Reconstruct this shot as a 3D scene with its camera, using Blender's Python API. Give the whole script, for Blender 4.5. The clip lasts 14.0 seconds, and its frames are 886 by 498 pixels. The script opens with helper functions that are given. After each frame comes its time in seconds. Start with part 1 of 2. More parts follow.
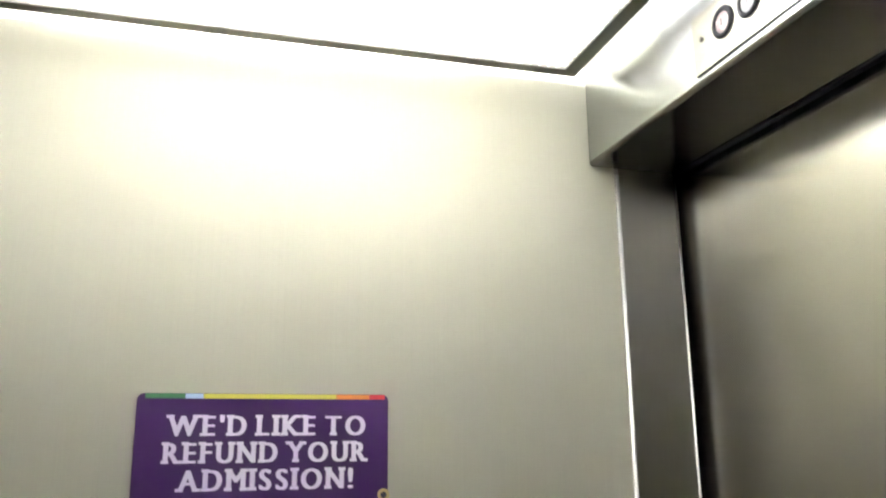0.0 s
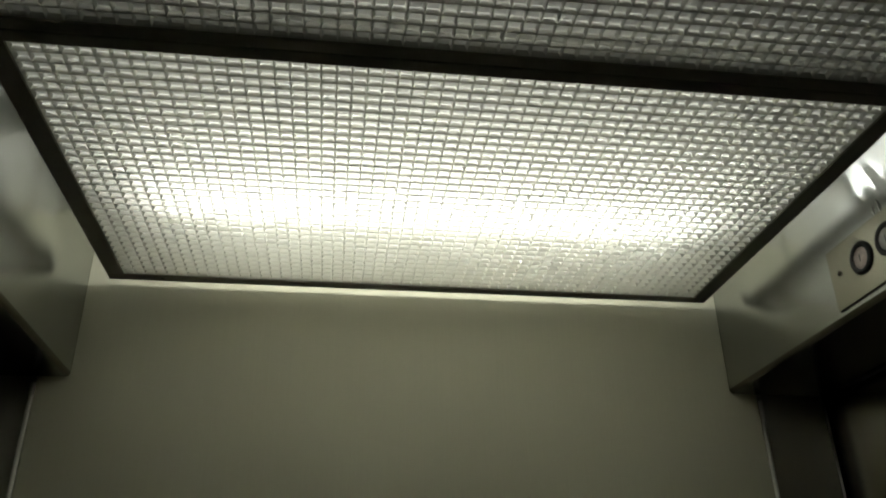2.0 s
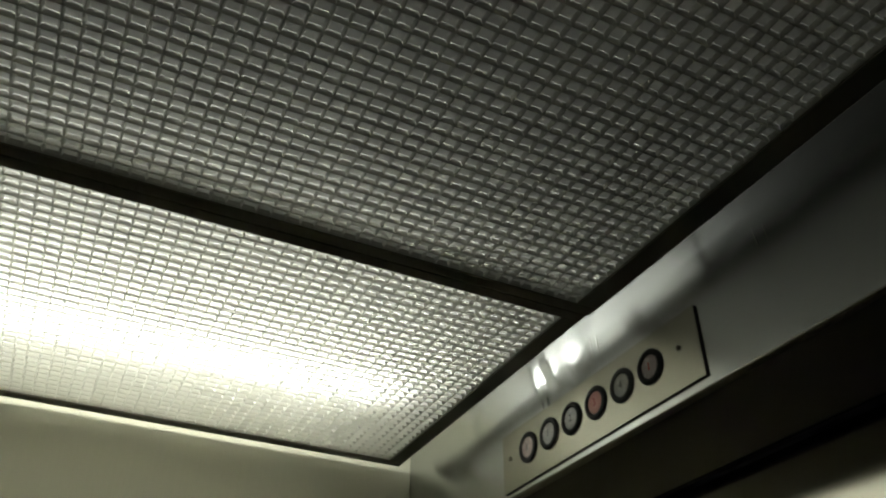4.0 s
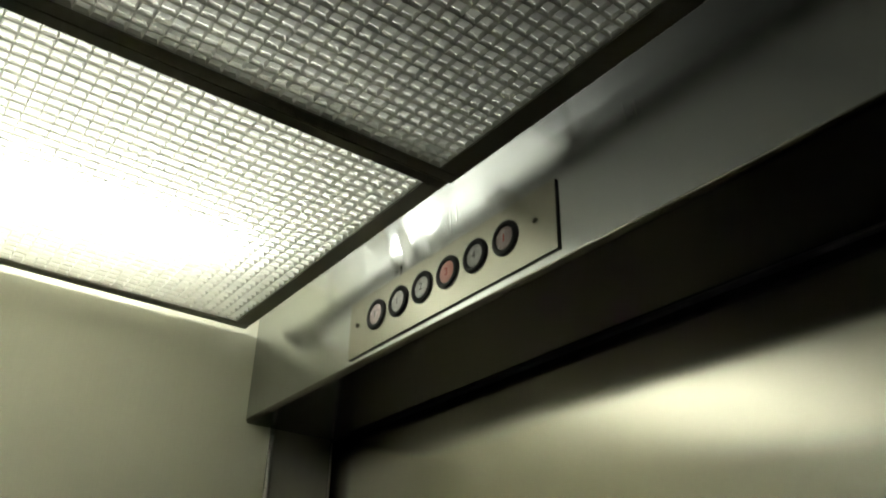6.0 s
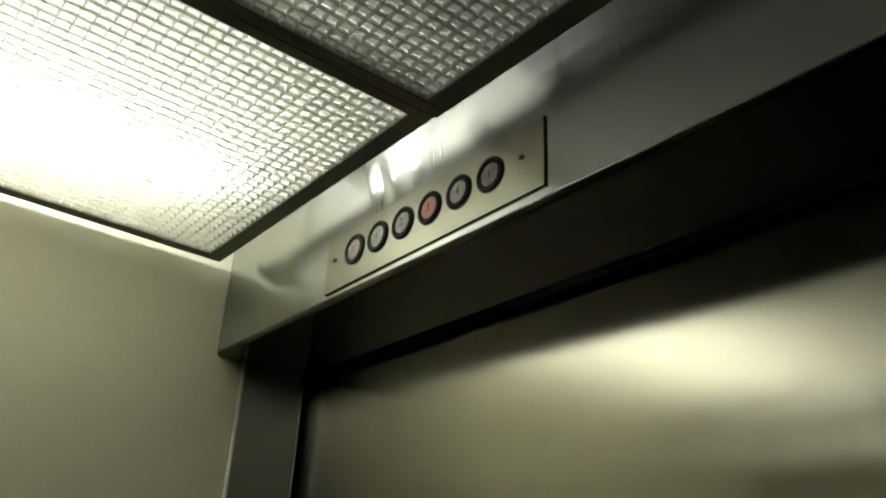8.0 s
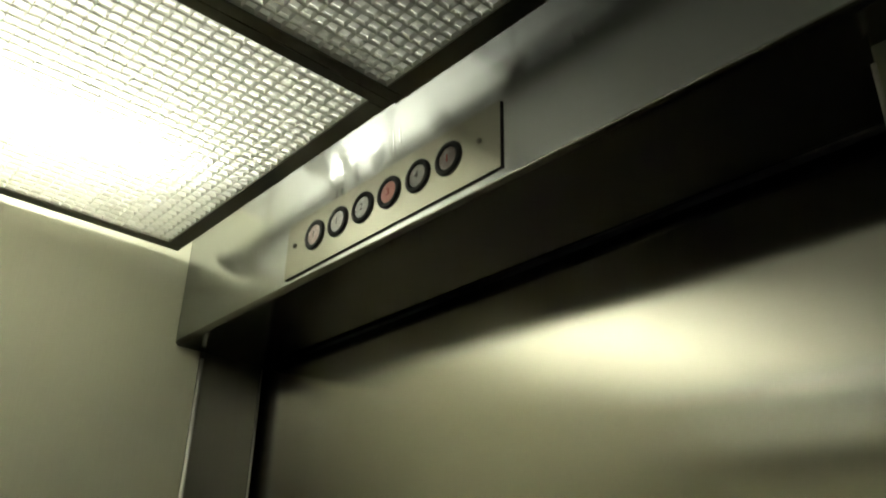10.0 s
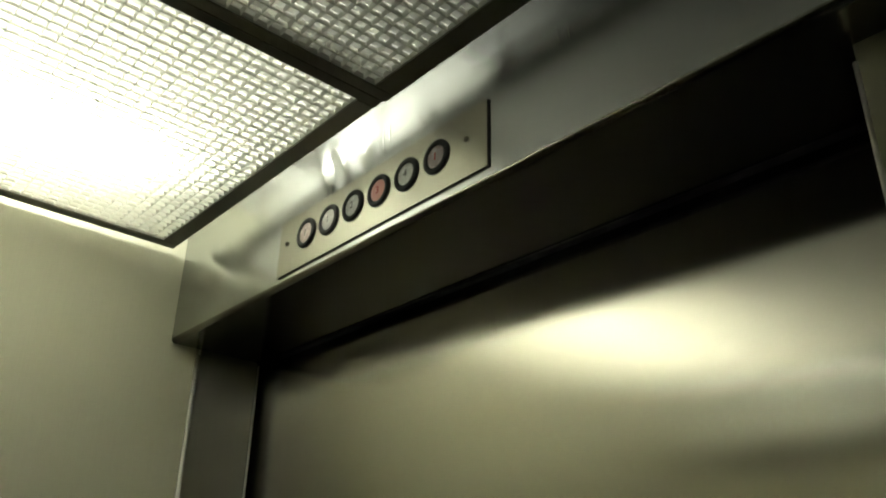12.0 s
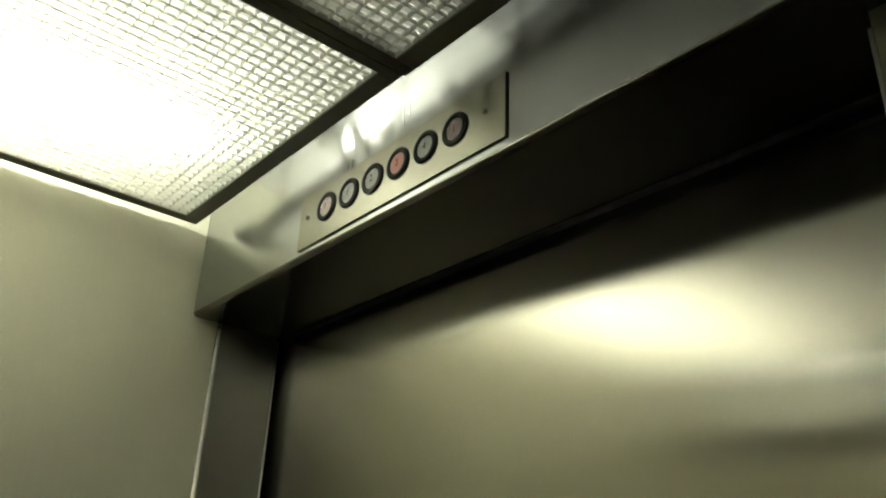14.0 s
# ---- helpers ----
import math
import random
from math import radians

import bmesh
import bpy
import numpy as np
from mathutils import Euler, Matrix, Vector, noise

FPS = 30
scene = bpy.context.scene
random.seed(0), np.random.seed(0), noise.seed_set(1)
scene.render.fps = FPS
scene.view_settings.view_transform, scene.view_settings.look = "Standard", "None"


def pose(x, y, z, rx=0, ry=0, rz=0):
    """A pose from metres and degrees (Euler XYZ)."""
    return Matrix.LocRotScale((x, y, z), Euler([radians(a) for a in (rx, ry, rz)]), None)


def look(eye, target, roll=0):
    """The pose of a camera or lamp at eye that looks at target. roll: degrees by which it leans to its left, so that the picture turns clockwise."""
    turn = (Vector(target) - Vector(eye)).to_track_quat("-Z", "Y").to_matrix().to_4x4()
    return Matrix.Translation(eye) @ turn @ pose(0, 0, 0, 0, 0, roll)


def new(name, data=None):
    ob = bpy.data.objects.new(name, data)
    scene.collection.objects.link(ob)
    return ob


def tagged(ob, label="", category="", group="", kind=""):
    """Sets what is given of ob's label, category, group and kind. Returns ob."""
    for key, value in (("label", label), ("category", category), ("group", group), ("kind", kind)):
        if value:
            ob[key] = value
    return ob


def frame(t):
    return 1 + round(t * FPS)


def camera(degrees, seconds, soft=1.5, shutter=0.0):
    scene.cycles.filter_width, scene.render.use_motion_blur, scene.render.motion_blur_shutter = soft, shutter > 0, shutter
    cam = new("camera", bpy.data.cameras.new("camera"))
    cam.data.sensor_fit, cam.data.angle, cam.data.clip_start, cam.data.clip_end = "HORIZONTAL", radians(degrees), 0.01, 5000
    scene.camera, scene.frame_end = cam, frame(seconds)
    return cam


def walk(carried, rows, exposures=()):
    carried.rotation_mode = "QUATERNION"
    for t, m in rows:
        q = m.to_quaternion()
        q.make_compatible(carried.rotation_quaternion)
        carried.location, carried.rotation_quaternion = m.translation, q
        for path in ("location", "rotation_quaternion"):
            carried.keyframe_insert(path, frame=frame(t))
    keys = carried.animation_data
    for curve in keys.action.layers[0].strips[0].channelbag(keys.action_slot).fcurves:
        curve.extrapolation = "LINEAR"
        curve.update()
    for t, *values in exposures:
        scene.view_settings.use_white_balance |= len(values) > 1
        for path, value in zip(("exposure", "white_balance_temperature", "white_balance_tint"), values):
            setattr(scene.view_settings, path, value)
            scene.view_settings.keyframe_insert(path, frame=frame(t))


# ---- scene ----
cam = camera(56.8, 14.0, soft=1.9, shutter=0.25)

EXPOSURES = [(0.0, 2.3, 6150, 22), (0.8, 1.2, 6450, 16), (1.5, 0.15, 6850, 9), (2.0, -1.1, 6900, 6), (2.5, -1.5, 6900, 5), (3.0, -1.7, 6850, 5), (5.3, 0.48, 6900, 5), (6.0, 0.24, 7000, 3), (6.5, 0.14, 7000, 3), (10.0, 0.34, 7400, 0), (14.0, 0.58, 7400, 0)]
PATH = [
    (0, (0.541, -1.516, 1.516), (1.072, 0.353, 1.991), -0.6),
    (0.5, (0.535, -1.52, 1.559), (0.971, 0.342, 2.145), -0.4),
    (1, (0.515, -1.523, 1.581), (0.917, 0.302, 2.294), -0.4),
    (1.5, (0.505, -1.534, 1.601), (0.826, 0.274, 2.395), -0.7),
    (2, (0.492, -1.555, 1.622), (0.737, 0.218, 2.515), -0.8),
    (2.5, (0.501, -1.583, 1.645), (0.72, 0.15, 2.62), -0.3),
    (2.8, (0.545, -1.607, 1.65), (0.805, 0.058, 2.727), -0.5),
    (3.0, (0.529, -1.64, 1.641), (0.931, -0.046, 2.781), -0.1),
    (3.2, (0.533, -1.641, 1.641), (1.02, -0.12, 2.846), -0.5),
    (5.3, (0.647, -1.58, 1.635), (1.637, -0.166, 2.646), 1.4),
    (5.5, (0.642, -1.576, 1.63), (1.656, -0.165, 2.621), 1.0),
    (6, (0.653, -1.575, 1.623), (1.684, -0.15, 2.575), 1.2),
    (6.5, (0.648, -1.568, 1.612), (1.739, -0.153, 2.511), 1.1),
    (7, (0.659, -1.553, 1.609), (1.758, -0.128, 2.48), 2.6),
    (7.5, (0.657, -1.547, 1.606), (1.765, -0.117, 2.46), 2.7),
    (9.8, (0.673, -1.551, 1.579), (1.836, -0.186, 2.464), 2.5),
    (10, (0.65, -1.555, 1.565), (1.843, -0.205, 2.433), 1.3),
    (10.5, (0.653, -1.562, 1.561), (1.86, -0.213, 2.411), 0.7),
    (11, (0.655, -1.568, 1.561), (1.872, -0.218, 2.395), 0.3),
    (11.5, (0.662, -1.57, 1.552), (1.867, -0.215, 2.396), 0.7),
    (12, (0.664, -1.575, 1.575), (1.853, -0.208, 2.422), 1.1),
    (12.5, (0.672, -1.564, 1.561), (1.854, -0.195, 2.415), 1.2),
    (13, (0.668, -1.559, 1.558), (1.856, -0.188, 2.399), 0.7),
    (13.5, (0.66, -1.565, 1.539), (1.827, -0.174, 2.376), 1.5),
    (14, (0.665, -1.579, 1.537), (1.823, -0.177, 2.371), 2.4),
]
walk(cam, [(t, look(eye, target, roll)) for t, eye, target, roll in PATH], EXPOSURES)

# ---------------- world ----------------
world = bpy.data.worlds.new("world")
world.use_nodes = True
world.node_tree.nodes["Background"].inputs["Color"].default_value = (0.5, 0.5, 0.5, 1)
world.node_tree.nodes["Background"].inputs["Strength"].default_value = 0.0
scene.world = world

# ---------------- sizes ----------------
DEPTH = 1.30          # between the two transoms
WIDTH = 2.19          # between the side walls
HEAD = 2.10           # underside of the transoms
TOP = 2.46            # solid ceiling over the hung light panels
LOUVRE = 2.284        # underside of the hung light panels
GRID = 0.0198         # louvre cell
TUBE = 85.0           # brightness of the lit tube


# ---------------- materials ----------------
def material(name, colour, rough=0.5, metal=0.0):
    m = bpy.data.materials.new(name)
    m.use_nodes = True
    b = m.node_tree.nodes["Principled BSDF"]
    b.inputs["Base Color"].default_value = (*colour, 1)
    b.inputs["Roughness"].default_value = rough
    b.inputs["Metallic"].default_value = metal
    return m, m.node_tree, b


def noise_node(nt, scale, stretch, detail=4.0, rough=0.55):
    co = nt.nodes.new("ShaderNodeNewGeometry")
    mp = nt.nodes.new("ShaderNodeMapping")
    mp.inputs["Scale"].default_value = stretch
    nz = nt.nodes.new("ShaderNodeTexNoise")
    nz.inputs["Scale"].default_value = scale
    nz.inputs["Detail"].default_value = detail
    nz.inputs["Roughness"].default_value = rough
    nt.links.new(co.outputs["Position"], mp.inputs["Vector"])
    nt.links.new(mp.outputs["Vector"], nz.inputs["Vector"])
    return nz


def ramp(nt, source, low, high, a=0.3, b=0.7):
    r = nt.nodes.new("ShaderNodeMapRange")
    r.inputs["From Min"].default_value, r.inputs["From Max"].default_value = a, b
    r.inputs["To Min"].default_value, r.inputs["To Max"].default_value = low, high
    nt.links.new(source, r.inputs["Value"])
    return r.outputs["Result"]


def tint(nt, source, low, high):
    c = nt.nodes.new("ShaderNodeMix")
    c.data_type = "RGBA"
    c.inputs["A"].default_value, c.inputs["B"].default_value = (*low, 1), (*high, 1)
    nt.links.new(source, c.inputs["Factor"])
    return c.outputs["Result"]


def bump(nt, source, strength, distance, b):
    bp = nt.nodes.new("ShaderNodeBump")
    bp.inputs["Strength"].default_value, bp.inputs["Distance"].default_value = strength, distance
    nt.links.new(source, bp.inputs["Height"])
    nt.links.new(bp.outputs["Normal"], b.inputs["Normal"])


def brushed_steel(name, colour, rough, spread, grain=(0, 0, 1), wear=0.06, aniso=0.75):
    """Satin steel: fine brush lines along the grain, soft smears at a larger size."""
    m, nt, b = material(name, colour, rough, 1.0)
    b.inputs["Anisotropic"].default_value = aniso
    way = nt.nodes.new("ShaderNodeCombineXYZ")
    for axis, v in zip("XYZ", (1, 1, 0) if grain[2] else (1, 0, 1)):
        way.inputs[axis].default_value = v
    nt.links.new(way.outputs["Vector"], b.inputs["Tangent"])
    fine = noise_node(nt, 1.0, tuple(2.5 if g else 260 for g in grain), 3.0, 0.6)
    smear = noise_node(nt, 2.2, (1, 1, 1.6), 4.0, 0.55)
    nt.links.new(ramp(nt, smear.outputs["Fac"], rough - wear, rough + wear), b.inputs["Roughness"])
    both = nt.nodes.new("ShaderNodeMath")
    both.operation = "MULTIPLY_ADD"
    both.inputs[1].default_value = spread
    nt.links.new(fine.outputs["Fac"], both.inputs[0])
    nt.links.new(ramp(nt, smear.outputs["Fac"], 0, 1 - spread, 0.3, 0.7), both.inputs[2])
    dull = tuple(c * 0.90 for c in colour)
    nt.links.new(tint(nt, both.outputs["Value"], dull, colour), b.inputs["Base Color"])
    return m


STEEL_WALL = brushed_steel("satin_steel_wall", (0.66, 0.650, 0.546), 0.97, 0.5, wear=0.03, aniso=0.6)
STEEL_DOOR = brushed_steel("brushed_steel_door", (0.66, 0.64, 0.565), 0.20, 0.6, wear=0.006, aniso=0.98)
STEEL_JAMB = brushed_steel("brushed_steel_jamb", (0.55, 0.535, 0.47), 0.40, 0.6, wear=0.012, aniso=0.75)
STEEL_TRANSOM = brushed_steel("brushed_steel_transom", (0.49, 0.503, 0.495), 0.20, 0.5, grain=(0, 1, 0), wear=0.01, aniso=0.94)
# Darker copy of the transom steel, with the underside's shade put into its colour.
STEEL_SOFFIT_SHADED = brushed_steel("brushed_steel_soffit_shaded", (0.22, 0.212, 0.185), 0.19, 0.5, wear=0.006, aniso=0.5)
STEEL_PLATE = brushed_steel("brushed_steel_plate", (0.39, 0.38, 0.315), 0.25, 0.5, grain=(0, 1, 0), wear=0.012, aniso=0.92)
SCRATCH, _, _ = material("raw_scratch", (0.95, 0.95, 0.94), 0.20, 1.0)
EDGE, _, _ = material("polished_steel_edge", (0.93, 0.92, 0.88), 0.55, 1.0)
SCREW, _, _ = material("worn_screw_steel", (0.14, 0.13, 0.105), 0.30, 1.0)


def painted(name, colour, rough, speck=0.15, scale=60.0):
    m, nt, b = material(name, colour, rough)
    nz = noise_node(nt, scale, (1, 1, 1), 5.0, 0.6)
    nt.links.new(tint(nt, ramp(nt, nz.outputs["Fac"], 0, 1), tuple(c * (1 - speck) for c in colour), colour), b.inputs["Base Color"])
    nt.links.new(ramp(nt, nz.outputs["Fac"], rough - 0.08, rough + 0.08), b.inputs["Roughness"])
    bump(nt, nz.outputs["Fac"], 0.1, 0.0005, b)
    return m


FRAME = painted("dark_bronze_frame", (0.26, 0.242, 0.195), 0.5)
WHITE_PAN = painted("white_enamel", (0.76, 0.76, 0.73), 0.6, 0.08, 20)
# Ceiling colour darkened so less tube light bounces onto the unlit panels.
CEILING_DIMMED = painted("dimmed_ceiling", (0.065, 0.064, 0.058), 0.55, 0.2, 20)
BLACK = painted("black_plastic", (0.007, 0.007, 0.007), 0.55)
PIT = painted("dark_hoistway", (0.02, 0.02, 0.02), 0.9)
# Unseen wall, its colour darkened to dim what the steel reflects.
WALL_DIMMED = painted("dimmed_wall", (0.03, 0.027, 0.023), 0.5, 0.2, 12)
CARPET = painted("dark_carpet", (0.02, 0.019, 0.018), 0.95, 0.5, 400)
PURPLE = painted("purple_print", (0.046, 0.014, 0.082), 0.42, 0.12, 25)
INK_WHITE = painted("white_print", (0.80, 0.78, 0.82), 0.45, 0.05, 80)


def louvre_plastic(name, through_share, rough):
    m = bpy.data.materials.new(name)
    m.use_nodes = True
    nt = m.node_tree
    out = nt.nodes["Material Output"]
    b = nt.nodes["Principled BSDF"]
    b.inputs["Roughness"].default_value = rough
    b.inputs["Specular IOR Level"].default_value = 0.5
    nz = noise_node(nt, 4.0, (1, 1, 1), 5.0, 0.6)
    dust = ramp(nt, nz.outputs["Fac"], 0, 1, 0.3, 0.72)
    nt.links.new(tint(nt, dust, (0.87, 0.867, 0.815), (0.79, 0.782, 0.72)), b.inputs["Base Color"])
    tr = nt.nodes.new("ShaderNodeBsdfTranslucent")
    tr.inputs["Color"].default_value = (0.95, 0.945, 0.905, 1)
    mx = nt.nodes.new("ShaderNodeMixShader")
    mx.inputs["Fac"].default_value = through_share
    nt.links.new(b.outputs["BSDF"], mx.inputs[1])
    nt.links.new(tr.outputs["BSDF"], mx.inputs[2])
    nt.links.new(mx.outputs["Shader"], out.inputs["Surface"])
    return m


LOUVRE_WHITE = louvre_plastic("translucent_white_plastic", 0.6, 0.5)
SHEET = louvre_plastic("translucent_sheet", 0.58, 0.42)


def glowing(name, colour, strength):
    m, nt, b = material(name, colour, 0.4)
    b.inputs["Emission Color"].default_value = (*colour, 1)
    b.inputs["Emission Strength"].default_value = strength
    return m


LAMP = glowing("lit_fluorescent_tube", (0.96, 0.99, 1.0), TUBE)
LENS = painted("milky_lens", (0.62, 0.62, 0.61), 0.25, 0.12, 120)
LENS_PINK = painted("pale_pink_lens", (0.60, 0.49, 0.47), 0.25, 0.12, 120)
LENS_DARK = painted("dull_red_grey_lens", (0.42, 0.34, 0.34), 0.25, 0.12, 120)
LENS_LIT = glowing("lit_red_lens", (0.50, 0.20, 0.17), 0.06)
GLYPH = painted("grey_engraving", (0.14, 0.13, 0.13), 0.5)
GLYPH_RED = painted("red_engraving", (0.35, 0.03, 0.02), 0.5)
STRIPES = [(0.03, 0.18, (0.06, 0.22, 0.09), "green"), (0.18, 0.25, (0.42, 0.58, 0.80), "light_blue"), (0.25, 0.78, (0.62, 0.58, 0.08), "yellow"),
           (0.78, 0.92, (0.75, 0.25, 0.04), "orange"), (0.92, 0.985, (0.60, 0.04, 0.04), "red")]


# ---------------- mesh helpers ----------------
def finish(name, bm, mat, smooth=False):
    me = bpy.data.meshes.new(name)
    bmesh.ops.recalc_face_normals(bm, faces=bm.faces)
    bm.to_mesh(me)
    bm.free()
    me.materials.append(mat)
    if smooth:
        for p in me.polygons:
            p.use_smooth = True
    return me


def part(name, bm, mat, parent=None, label="", at=None, smooth=False):
    ob = new(name, finish(name, bm, mat, smooth))
    if at is not None:
        ob.location = at
    if parent is not None:
        ob.parent = parent
    if label:
        ob["label"] = label
    return ob


def box(x0, x1, y0, y1, z0, z1, bevel=0.0, segments=2):
    bm = bmesh.new()
    bmesh.ops.create_cube(bm, size=1)
    for v in bm.verts:
        v.co = Vector(((x0 + x1) / 2 + v.co.x * (x1 - x0), (y0 + y1) / 2 + v.co.y * (y1 - y0), (z0 + z1) / 2 + v.co.z * (z1 - z0)))
    if bevel:
        bmesh.ops.bevel(bm, geom=list(bm.edges), offset=bevel, segments=segments, profile=0.5, affect="EDGES")
    return bm


def lathe(profile, steps=40):
    """Profile of (radius, height) turned round the local z axis."""
    bm = bmesh.new()
    rings = [[bm.verts.new((r * math.cos(2 * math.pi * i / steps), r * math.sin(2 * math.pi * i / steps), h)) for i in range(steps)] for r, h in profile]
    for a, b in zip(rings, rings[1:]):
        for i in range(steps):
            bm.faces.new((a[i], a[(i + 1) % steps], b[(i + 1) % steps], b[i]))
    bm.faces.new(rings[0])
    bm.faces.new(rings[-1])
    return bm


def structure(name, bm, mat, label, category, smooth=False):
    return tagged(part(name, bm, mat, smooth=smooth), label, category, kind="structure")


# ---------------- shell ----------------
structure("floor", box(-0.32, 1.62, -WIDTH - 0.1, 0.12, -0.08, 0.0), CARPET, "dark carpeted lift car floor", "floor")
structure("ceiling", box(-0.32, 1.62, -WIDTH - 0.1, 0.12, TOP, TOP + 0.05), CEILING_DIMMED, "car ceiling above the hung light panels, darkened to cut bounced light", "ceiling")
# Unseen white tray, added to bounce more tube light onto louvre, wall and transom.
structure("ceiling_bounce_tray", box(0.06, 1.245, -0.76, -0.003, TOP - 0.008, TOP - 0.0005, 0.001), WHITE_PAN, "unseen white tray added under the car ceiling to bounce tube light", "ceiling")
structure("wall_north", box(-0.058, 1.358, 0.0, 0.045, 0.0, TOP, 0.002), STEEL_WALL, "satin stainless steel side wall of the lift car", "wall")
structure("wall_south", box(-0.32, 1.62, -WIDTH - 0.05, -WIDTH, 0.0, TOP), WALL_DIMMED, "plain unseen side wall opposite the sign, darkened to dim reflections", "wall")
structure("wall_behind_jamb", box(1.3585, 1.62, 0.052, 0.10, 0.0, TOP), PIT, "dark metal backing behind the door jamb", "wall")
structure("wall_behind_far_jamb", box(-0.32, -0.0585, 0.052, 0.10, 0.0, TOP), PIT, "dark metal backing behind the rear door jamb", "wall")
structure("wall_hoistway", box(1.585, 1.62, -WIDTH, 0.05, 0.0, TOP), PIT, "dark hoistway wall behind the lift door", "wall")
structure("wall_hoistway_rear", box(-0.32, -0.285, -WIDTH, 0.05, 0.0, TOP), PIT, "dark hoistway wall behind the rear lift door", "wall")

# dents in the sheet of the front transom: place along it, height, length and height of the dent, lean, depth
DENTS = [(-0.225, 2.235, 0.036, 0.050, 0.7, 0.0036), (-0.345, 2.170, 0.040, 0.028, 0.0, -0.0012), (-0.563, 2.262, 0.0140, 0.040, 0.40, 0.0036),
         (-0.636, 2.262, 0.0185, 0.040, 0.30, 0.0040), (-0.470, 2.250, 0.024, 0.030, 0.2, -0.0010), (-0.700, 2.270, 0.020, 0.026, 0.0, -0.0006)]
REAR_DENTS = [(-0.10, 2.24, 0.040, 0.060, 0.5, 0.0030), (-0.22, 2.26, 0.035, 0.050, -0.3, -0.0030), (-0.42, 2.25, 0.06, 0.06, 0.0, 0.0020)]


def transom(name, side, dents, label):
    """Folded steel header over a door opening; its face looks along -x for side 1, along +x for side -1."""
    bm = bmesh.new()
    r, back = 0.009, 0.203
    outline = [(back, HEAD), (r + 0.004, HEAD)]
    outline += [(r - r * math.sin(a), HEAD + r - r * math.cos(a)) for a in np.linspace(0, math.pi / 2, 7)]
    outline += [(0.0, HEAD + r + 0.0008)]
    outline += [(0.0, HEAD + r + (TOP - HEAD - r) * k / 56) for k in range(1, 57)]
    outline += [(back, TOP)]
    count = 480
    rows = []
    for i in range(count + 1):
        y = -0.002 - (WIDTH - 0.002) * i / count
        row = []
        for d, z in outline:
            push = 0.0
            if d < 0.003 and HEAD + 0.01 < z:
                fade = min(1.0, (z - HEAD - 0.01) / 0.03)
                push = fade * sum(depth * math.exp(-((y - yc - lean * (z - zc)) / sy) ** 2 / 2 - ((z - zc) / sz) ** 2 / 2) for yc, zc, sy, sz, lean, depth in dents)
                push += fade * 0.00022 * noise.noise((y * 8.0, z * 3.0, 3.7 * side)) + fade * 0.0001 * noise.noise((y * 23.0, z * 6.0, 1.3 * side))
            x = d + push
            drop = 0.002 + 0.009 * y if z < HEAD + 0.02 and side > 0 else 0.0
            row.append(bm.verts.new((DEPTH + x if side > 0 else -x, y, z + drop)))
        rows.append(row)
    n = len(outline)
    for a, b in zip(rows, rows[1:]):
        for k in range(n):
            bm.faces.new((a[k], a[(k + 1) % n], b[(k + 1) % n], b[k]))
    bm.faces.new(rows[0])
    bm.faces.new(rows[-1])
    ob = structure(name, bm, STEEL_TRANSOM, label, "transom", smooth=False)
    # Downward faces take the darker steel, painting the shade under the header.
    ob.data.materials.append(STEEL_SOFFIT_SHADED)
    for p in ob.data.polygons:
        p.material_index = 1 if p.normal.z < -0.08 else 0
        p.use_smooth = len(p.vertices) == 4 and abs(p.normal.x) > 0.02 and abs(p.normal.z) < 0.9999
    return ob


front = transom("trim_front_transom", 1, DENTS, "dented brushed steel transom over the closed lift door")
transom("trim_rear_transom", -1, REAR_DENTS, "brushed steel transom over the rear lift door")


# black strip drawing the shaded gap behind the soffit, just clear of the door
bm = box(DEPTH + 0.203, DEPTH + 0.217, -1.43, -0.003, HEAD - 0.004, HEAD + 0.03, 0.001)
for v in bm.verts:
    v.co.z += 0.002 + 0.009 * v.co.y
part("gap_strip", bm, PIT, front, "black strip drawing the shaded gap between the soffit and the door")

# bright vertical scratches in the sheet of the front transom: place along it, foot, head
for y, z0, z1 in ((-0.698, 2.240, 2.279), (-0.713, 2.253, 2.282), (-0.548, 2.216, 2.238), (-0.562, 2.219, 2.240), (-1.052, 2.238, 2.268), (-1.070, 2.234, 2.262)):
    bm = box(DEPTH - 0.0012, DEPTH + 0.002, y - 0.0008, y + 0.0008, z0, z1)
    for v in bm.verts:
        v.co.y += (z1 - v.co.z) * -0.12
    part("scratch", bm, SCRATCH, front, "bright scratch in the steel")


def mirrored(side, x):
    return x if side > 0 else DEPTH - x


def bar(side, x0, x1, *rest, **more):
    a, b = sorted((mirrored(side, x0), mirrored(side, x1)))
    return box(a, b, *rest, **more)


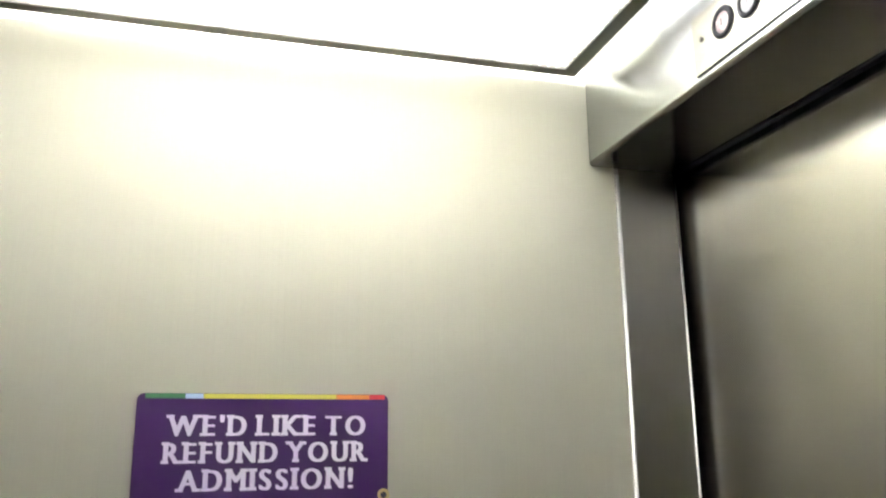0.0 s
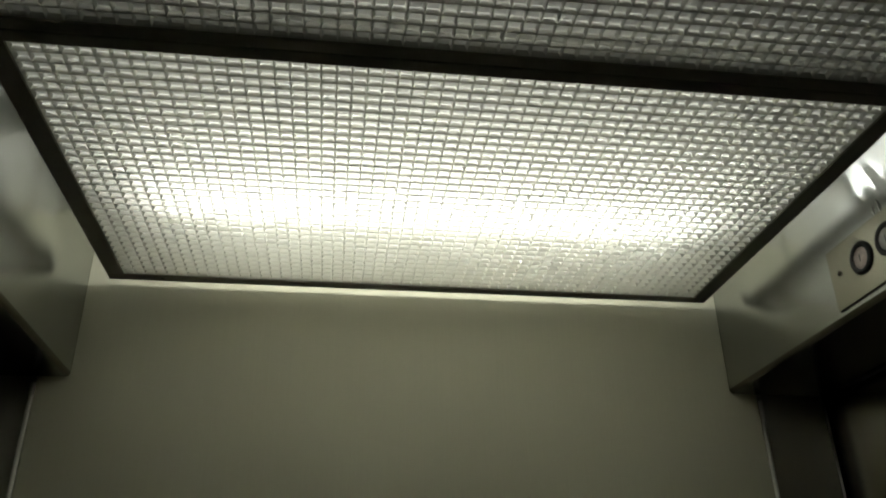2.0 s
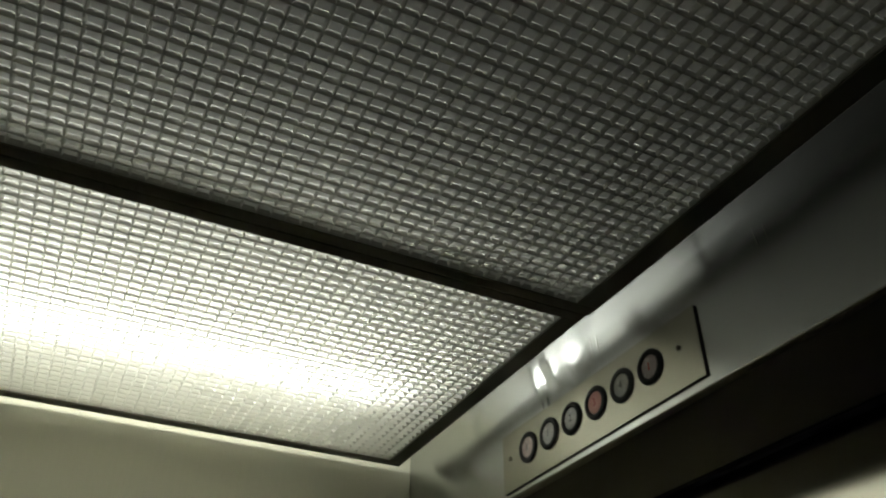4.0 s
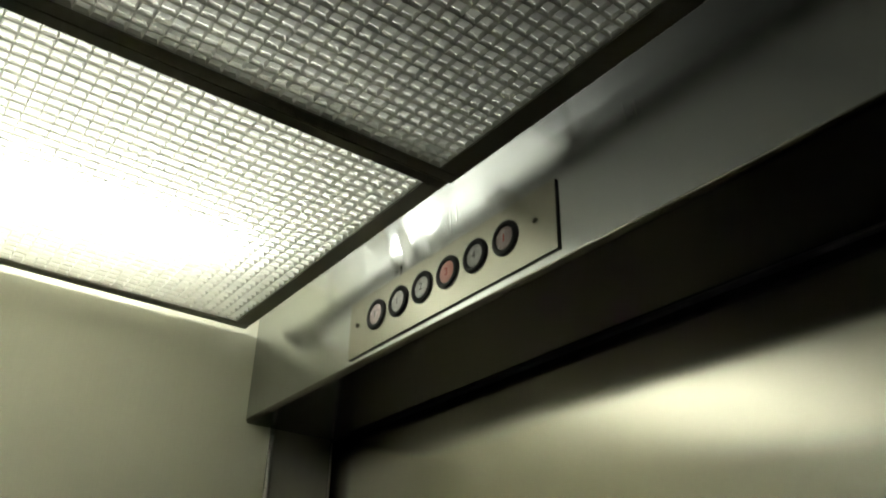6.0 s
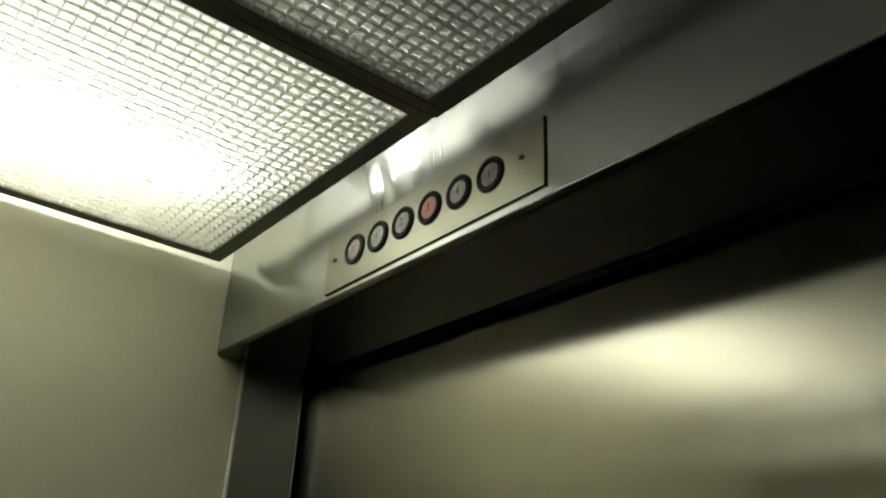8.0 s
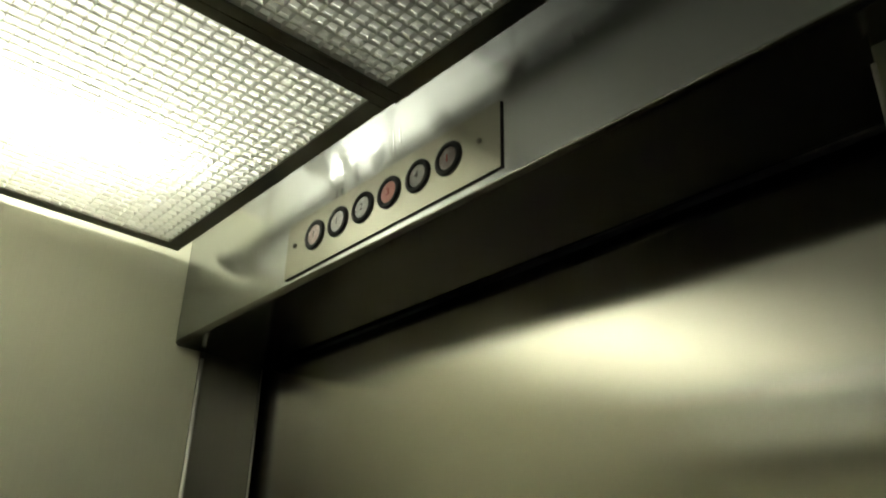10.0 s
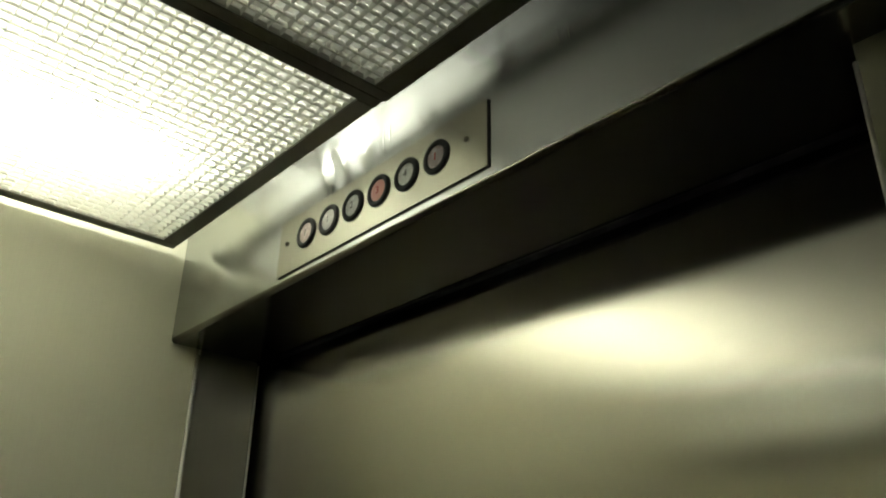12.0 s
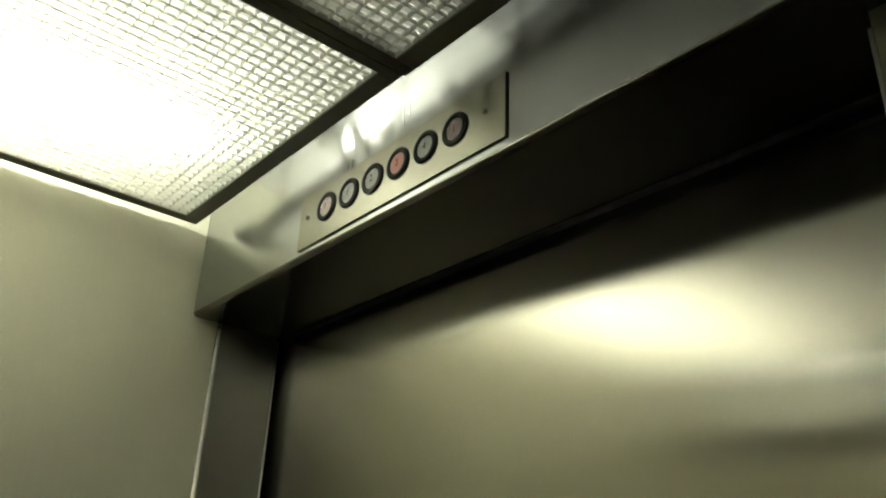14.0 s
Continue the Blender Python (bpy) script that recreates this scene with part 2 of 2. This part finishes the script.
for side, tag, word in ((1, "1", "front"), (-1, "2", "rear")):
    jamb = structure("trim_jamb_" + tag, bar(side, 1.3658, 1.501, -0.001, 0.05, 0.0, HEAD + 0.06, bevel=0.0015), STEEL_JAMB, "brushed steel door jamb beside the side wall", "door jamb")
    for name, centre, radius, top_z in (("edge_strip", 1.3622, 0.0043, HEAD - 0.012), ("stop_strip", 1.5035, 0.0026, HEAD - 0.004)):
        strip = part(name, lathe([(radius, 0.0), (radius, top_z)], 20), EDGE, jamb, "polished bright rounded steel edge", at=(mirrored(side, centre), -0.0025, 0.0))
        for p in strip.data.polygons:
            p.use_smooth = len(p.vertices) == 4
    door = structure("door_" + tag, bar(side, 1.529, 1.570, -1.44, 0.034, 0.01, HEAD + 0.05, bevel=0.003), STEEL_DOOR, "closed brushed steel sliding lift door", "door")
    ret = structure("wall_return_" + tag, bar(side, 1.365, 1.525, -WIDTH + 0.001, -1.358, 0.0, HEAD - 0.002, bevel=0.003), STEEL_WALL, "satin steel return panel beside the door opening", "wall")
    strip = part("edge_strip", lathe([(0.003, 0.0), (0.003, HEAD - 0.03)], 16), EDGE, ret, "polished bright rounded steel edge", at=(mirrored(side, 1.3665), -1.3575, 0.0))
    for p in strip.data.polygons:
        p.use_smooth = len(p.vertices) == 4


# ---------------- hung light panels ----------------
X0, X1 = 0.0615, 1.2435
PANEL = 0.7085


def moulded_sheet(wx, wy, nx, ny, low, high):
    """One sheet of white plastic pressed into rows of shallow square pans that rise between the ribs."""
    px, py, inset = wx / nx, wy / ny, 0.0029
    verts = [(-wx / 2 + i * px, -wy / 2 + j * py, low) for j in range(ny + 1) for i in range(nx + 1)]
    faces = []
    for j in range(ny):
        for i in range(nx):
            a = j * (nx + 1) + i
            b, c, d = a + 1, a + nx + 2, a + nx + 1
            k = len(verts)
            (x0, y0, _), (x1, y1, _) = verts[a], verts[c]
            verts += [(x0 + inset, y0 + inset, high), (x1 - inset, y0 + inset, high), (x1 - inset, y1 - inset, high), (x0 + inset, y1 - inset, high)]
            faces += [(a, b, k + 1, k), (b, c, k + 2, k + 1), (c, d, k + 3, k + 2), (d, a, k, k + 3), (k, k + 1, k + 2, k + 3)]
    me = bpy.data.meshes.new("diffuser_sheet")
    me.from_pydata(verts, [], faces)
    me.materials.append(SHEET)
    return me


def light_panel(y_far, label, added_baffle):
    """A bronze frame with an open grid of white plastic blades; y_far is its edge nearest the sign wall."""
    y_near = y_far - PANEL
    rail, deep = 0.0205, 0.017
    side_lip = 0.011 if y_far > -0.1 else 0.015
    end_lip = 0.003 if y_far > -0.1 else 0.0
    top = tagged(new("louvre_panel"), label, "ceiling light panel", "light panels of the ceiling")
    top.location = ((X0 + X1) / 2, (y_far + y_near) / 2, LOUVRE)
    cx, cy = top.location.x, top.location.y
    hx, hy = (X1 - X0) / 2, PANEL / 2 - 0.0008
    for x0, x1, y0, y1 in ((-hx - side_lip, hx + side_lip, hy - rail, hy + end_lip), (-hx - side_lip, hx + side_lip, -hy, -hy + rail), (-hx - side_lip, -hx + rail, -hy + rail + 0.0003, hy - rail - 0.0003), (hx - rail, hx + side_lip, -hy + rail + 0.0003, hy - rail - 0.0003)):
        high_side = 0.009 if x1 - x0 < 0.1 else (0.019 if y0 > 0 and y_far > -0.1 else deep)
        part("frame_rail", box(x0, x1, y0, y1, 0, high_side, 0.0012), FRAME, top)
    # Unseen upright strip, added only to stop tube light reaching the next panel.
    if added_baffle:
        part("added_baffle", box(-hx + added_baffle[0], hx - added_baffle[0], -hy + 0.004, -hy + 0.007, deep + 0.0005, added_baffle[1]), FRAME, top, "unseen upright strip added to block light to the last panel")
    wx, wy = 2 * (hx - rail), 2 * (hy - rail)
    nx, ny = round(wx / GRID), round(wy / GRID)
    # ribs under the valleys of the moulded sheet; slightly wedge-shaped, thin edge down
    low, high, thin, thick = 0.0026, 0.0050, 0.0006, 0.0010

    def blade(length, along_x, z0, z1):
        bm = bmesh.new()
        pts = []
        for e in (-length / 2, length / 2):
            for w, z in ((-thin, z0), (thin, z0), (thick, z1), (-thick, z1)):
                pts.append(bm.verts.new((e, w, z) if along_x else (w, e, z)))
        for f in ((0, 1, 2, 3), (7, 6, 5, 4), (0, 4, 5, 1), (1, 5, 6, 2), (2, 6, 7, 3), (3, 7, 4, 0)):
            bm.faces.new([pts[i] for i in f])
        return finish("blade", bm, LOUVRE_WHITE)

    # moulded translucent sheet lying on the ribs, and four hangers up to the ceiling
    sheet = new("diffuser_sheet", moulded_sheet(wx, wy, nx, ny, high - 0.0004, high + 0.0048))
    sheet.parent = top
    sheet["label"] = "translucent white plastic sheet moulded in square cells"
    for hx_, hy_ in ((-0.4, -0.2), (0.4, -0.2), (-0.4, 0.2), (0.4, 0.2)):
        sx, sy = math.copysign(hx - rail / 2, hx_), hy_
        part("hanger", box(sx - 0.002, sx + 0.002, sy - 0.002, sy + 0.002, deep - 0.001, TOP - LOUVRE), SCREW, top)
    long_mesh, cross_mesh = blade(wx, True, low, high), blade(wy, False, low + 0.0006, high - 0.0006)
    for j in range(ny + 1):
        ob = new("blade", long_mesh)
        ob.location, ob.parent = (0, -wy / 2 + wy * j / ny, 0), top
    for i in range(nx + 1):
        ob = new("blade", cross_mesh)
        ob.location, ob.parent = (-wx / 2 + wx * i / nx, 0, 0), top
    return top


first = light_panel(-0.046, "lit white plastic louvre panel in a dark bronze frame", None)
part("screw", lathe([(0.0030, 0), (0.0026, -0.0012), (0.0008, -0.0016)], 14), SCREW, first, "small bright screw head", at=(-0.50, PANEL / 2 - 0.012, -0.0002))
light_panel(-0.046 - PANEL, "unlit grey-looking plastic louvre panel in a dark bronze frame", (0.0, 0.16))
light_panel(-0.046 - 2 * PANEL, "unlit grey-looking plastic louvre panel in a dark bronze frame", None)

# one lit tube on a batten above the panel by the sign wall
LAMP_Y, LAMP_Z, LAMP_HALF = -0.332, 2.378, 0.465
batten = tagged(new("fluorescent_batten"), "white batten with one lit fluorescent tube above the louvre", "ceiling lamp")
batten.location = (0.652, LAMP_Y, TOP)


def tube_mesh(radius, half, steps=20):
    bm = bmesh.new()
    bmesh.ops.create_cone(bm, cap_ends=True, segments=steps, radius1=radius, radius2=radius, depth=2 * half)
    bmesh.ops.rotate(bm, verts=bm.verts, cent=(0, 0, 0), matrix=Matrix.Rotation(math.pi / 2, 3, "Y"))
    return bm


part("housing", box(-0.57, 0.57, -0.035, 0.035, -0.045, -0.0005, 0.004), WHITE_PAN, batten)
part("tube", tube_mesh(0.013, LAMP_HALF), LAMP, batten, "glowing white glass tube", at=(0, 0, LAMP_Z - TOP), smooth=True)
for end in (-1, 1):
    part("lamp_holder", box(-0.009, 0.009, -0.018, 0.018, -0.100, -0.0455, 0.003), WHITE_PAN, batten, at=(end * (LAMP_HALF + 0.010), 0, 0))

# ---------------- floor indicator on the front transom ----------------
PX = DEPTH - 0.0016
PY0, PY1, PZ0, PZ1 = -0.931, -0.417, 2.115, 2.219
indicator = tagged(new("floor_indicator"), "brushed steel plate with six round black-ringed floor lamps", "floor indicator")
indicator.location = (PX, (PY0 + PY1) / 2, (PZ0 + PZ1) / 2)
hy, hz = (PY1 - PY0) / 2, (PZ1 - PZ0) / 2
# Black backing set out below and to the right as the plate's shadow line.
part("shadow_rim", box(-0.0009, 0.0015, -hy - 0.0007, hy - 0.001, -hz - 0.0005, hz - 0.001), BLACK, indicator, "black backing drawing the plate's shadow line below and right")
part("plate", box(-0.0024, -0.0010, -hy, hy, -hz, hz, 0.0005), STEEL_PLATE, indicator)
turn = Matrix.Rotation(-math.pi / 2, 4, "Y")
ring_mesh = finish("ring", lathe([(0.0264, 0), (0.0264, 0.0018), (0.0250, 0.0034), (0.0212, 0.0040), (0.0180, 0.0030), (0.0174, 0.0012)], 44), BLACK, True)
lens_profile = [(0.0172, 0.0), (0.0172, 0.0012), (0.0165, 0.0018), (0.0100, 0.0023), (0.0020, 0.0025)]


def glyph(text, size):
    cu = bpy.data.curves.new("digit", "FONT")
    cu.body, cu.size, cu.extrude, cu.align_x, cu.align_y = text, size, 0.0003, "CENTER", "CENTER"
    tmp = new("digit", cu)
    me = bpy.data.meshes.new_from_object(tmp.evaluated_get(bpy.context.evaluated_depsgraph_get()))
    bpy.data.objects.remove(tmp)
    return me


MARKS = [("", LENS_PINK, "pale pink lens"), ("1", LENS, "milky white lens"), ("2", LENS, "milky white lens"), ("3", LENS_LIT, "lit red lens"), ("4", LENS, "milky white lens"), ("", LENS_DARK, "dull reddish grey lens")]
upright = Matrix(((0, 0, -1, 0), (-1, 0, 0, 0), (0, 1, 0, 0), (0, 0, 0, 1)))
for k, (mark, lens_mat, words) in enumerate(MARKS):
    y = -0.502 + (-0.831 + 0.502) * k / 5
    ring = new("ring", ring_mesh)
    ring.matrix_basis = Matrix.Translation((-0.0025, y - indicator.location.y, 2.172 - indicator.location.z)) @ turn
    ring.parent = indicator
    part("lens", lathe(lens_profile, 32), lens_mat, ring, words, at=(0, 0, 0.0004), smooth=True)
    if mark:
        me = glyph(mark, 0.017)
    else:
        bm = box(-0.0012, 0.0012, -0.006, 0.006, -0.0002, 0.0002)
        me = bpy.data.meshes.new("digit")
        bm.to_mesh(me)
        bm.free()
    me.materials.clear()
    me.materials.append(GLYPH_RED if lens_mat in (LENS_LIT, LENS_DARK) else GLYPH)
    d = new("digit", me)
    d.parent = ring
    d.matrix_basis = turn.inverted() @ upright
    d.location = (0, 0, 0.0031)
for y in (-0.442, -0.892):
    part("screw", lathe([(0.0044, 0), (0.0044, 0.0008), (0.0030, 0.0022), (0.0008, 0.0025)], 16), SCREW, indicator, "small slotted screw").matrix_basis = Matrix.Translation((-0.0025, y - indicator.location.y, 2.172 - indicator.location.z)) @ turn

# ---------------- sign on the side wall ----------------
SX0, SX1, SZ1, SH = 0.423, 0.862, 1.6155, 0.285
sign = tagged(new("wall_sign"), "purple sign with white lettering and a rainbow top edge", "sign")
sign.location = ((SX0 + SX1) / 2, -0.0003, SZ1 - SH / 2)
sw = (SX1 - SX0) / 2


def rounded_board(hw, hh, radius, thick):
    bm = bmesh.new()
    outline = []
    for cx, cz, a0 in ((hw - radius, hh - radius, 0), (-hw + radius, hh - radius, 90), (-hw + radius, -hh + radius, 180), (hw - radius, -hh + radius, 270)):
        for a in range(0, 91, 15):
            outline.append((cx + radius * math.cos(radians(a0 + a)), cz + radius * math.sin(radians(a0 + a))))
    front = [bm.verts.new((x, -thick, z)) for x, z in outline]
    rear = [bm.verts.new((x, 0, z)) for x, z in outline]
    bm.faces.new(front)
    bm.faces.new(rear)
    for i in range(len(outline)):
        j = (i + 1) % len(outline)
        bm.faces.new((front[i], front[j], rear[j], rear[i]))
    return bm


part("board", rounded_board(sw, SH / 2, 0.012, 0.003), PURPLE, sign)
for a, b, colour, word in STRIPES:
    x0, x1 = -sw + 2 * sw * a, -sw + 2 * sw * b
    part("stripe", box(x0 + 0.0002, x1 - 0.0002, -0.0034, -0.0028, SH / 2 - 0.0090, SH / 2 - 0.0006), painted(word + "_print", colour, 0.45, 0.1, 60), sign, word.replace("_", " ") + " printed band")


SERIFS = {"W": "0.07t 0.93t", "E": "0.12t 0.12b", "D": "0.12t 0.12b", "L": "0.16t 0.16b", "I": "0.5t 0.5b", "K": "0.12t 0.12b 0.86t 0.88b", "T": "0.5b",
          "R": "0.12t 0.12b 0.88b", "F": "0.14t 0.14b", "U": "0.12t 0.88t", "N": "0.12t 0.12b 0.88t", "Y": "0.1t 0.9t 0.5b", "A": "0.09b 0.91b", "M": "0.1t 0.1b 0.9t 0.9b"}


LETTERS = {}


def letter_mesh(ch):
    if ch in LETTERS:
        return LETTERS[ch].copy()
    cu = bpy.data.curves.new("lettering", "FONT")
    cu.body, cu.size, cu.extrude, cu.offset = ch, 1.0, 0.006, 0.0
    tmp = new("lettering", cu)
    me = bpy.data.meshes.new_from_object(tmp.evaluated_get(bpy.context.evaluated_depsgraph_get()))
    bpy.data.objects.remove(tmp)
    LETTERS[ch] = me.copy()
    return me


def lettering(text, width, height, z):
    """One line of heavy slab-serif capitals, fitted to its width and height."""
    bm = bmesh.new()
    pen = 0.0
    for ch in text:
        if ch == " ":
            pen += 0.24
            continue
        me = letter_mesh(ch)
        lo = min(v.co.x for v in me.vertices)
        hi = max(v.co.x for v in me.vertices)
        me.transform(Matrix.Translation((pen - lo, 0, 0)))
        bm.from_mesh(me)
        for step in range(4):
            me.transform(Matrix.Translation((0.024, 0.004 * (1 - 2 * (step % 2)), 0.0006)))
            bm.from_mesh(me)
        wide = hi - lo + 0.096
        for spot in SERIFS.get(ch, "").split():
            x, low = pen + float(spot[:-1]) * wide, spot[-1] == "b"
            y0, y1 = (-0.008, 0.10) if low else (0.615, 0.722)
            half = 0.145 if ch != "I" else 0.17
            slab = box(x - half, x + half, y0, y1, -0.004, 0.0075)
            tmp = bpy.data.meshes.new("slab")
            slab.to_mesh(tmp)
            slab.free()
            bm.from_mesh(tmp)
        pen += wide + (0.155 if ch not in "'" else 0.13)
    xs = [v.co.x for v in bm.verts]
    ys = [v.co.y for v in bm.verts]
    for v in bm.verts:
        v.co.x = (v.co.x - (min(xs) + max(xs)) / 2) * width / (max(xs) - min(xs))
        v.co.y = (v.co.y - min(ys)) * height / (max(ys) - min(ys))
        v.co.z *= 0.05
    me = bpy.data.meshes.new("lettering")
    bm.to_mesh(me)
    bm.free()
    me.materials.clear()
    me.materials.append(INK_WHITE)
    for p in me.polygons:
        p.material_index = 0
    ob = new("lettering", me)
    ob.parent = sign
    ob.matrix_basis = pose(0.004, -0.0034, z, 90, 0, 0)
    return ob


lettering("WE'D LIKE TO", 0.346, 0.036, SH / 2 - 0.073)
lettering("REFUND YOUR", 0.356, 0.036, SH / 2 - 0.1190)
lettering("ADMISSION!", 0.304, 0.037, SH / 2 - 0.1655)
part("badge", lathe([(0.011, 0), (0.011, 0.0012), (0.0095, 0.0016)], 28), painted("brass_print", (0.45, 0.36, 0.14), 0.4), sign, "small round brass-coloured badge").matrix_basis = Matrix.Translation((sw - 0.008, -0.003, SH / 2 - 0.178)) @ Matrix.Rotation(math.pi / 2, 4, "X")
part("badge_centre", lathe([(0.0055, 0), (0.0055, 0.0006), (0.0045, 0.0008)], 20), painted("dark_print", (0.03, 0.025, 0.04), 0.4), sign, "dark centre of the round badge").matrix_basis = Matrix.Translation((sw - 0.008, -0.0045, SH / 2 - 0.178)) @ Matrix.Rotation(math.pi / 2, 4, "X")
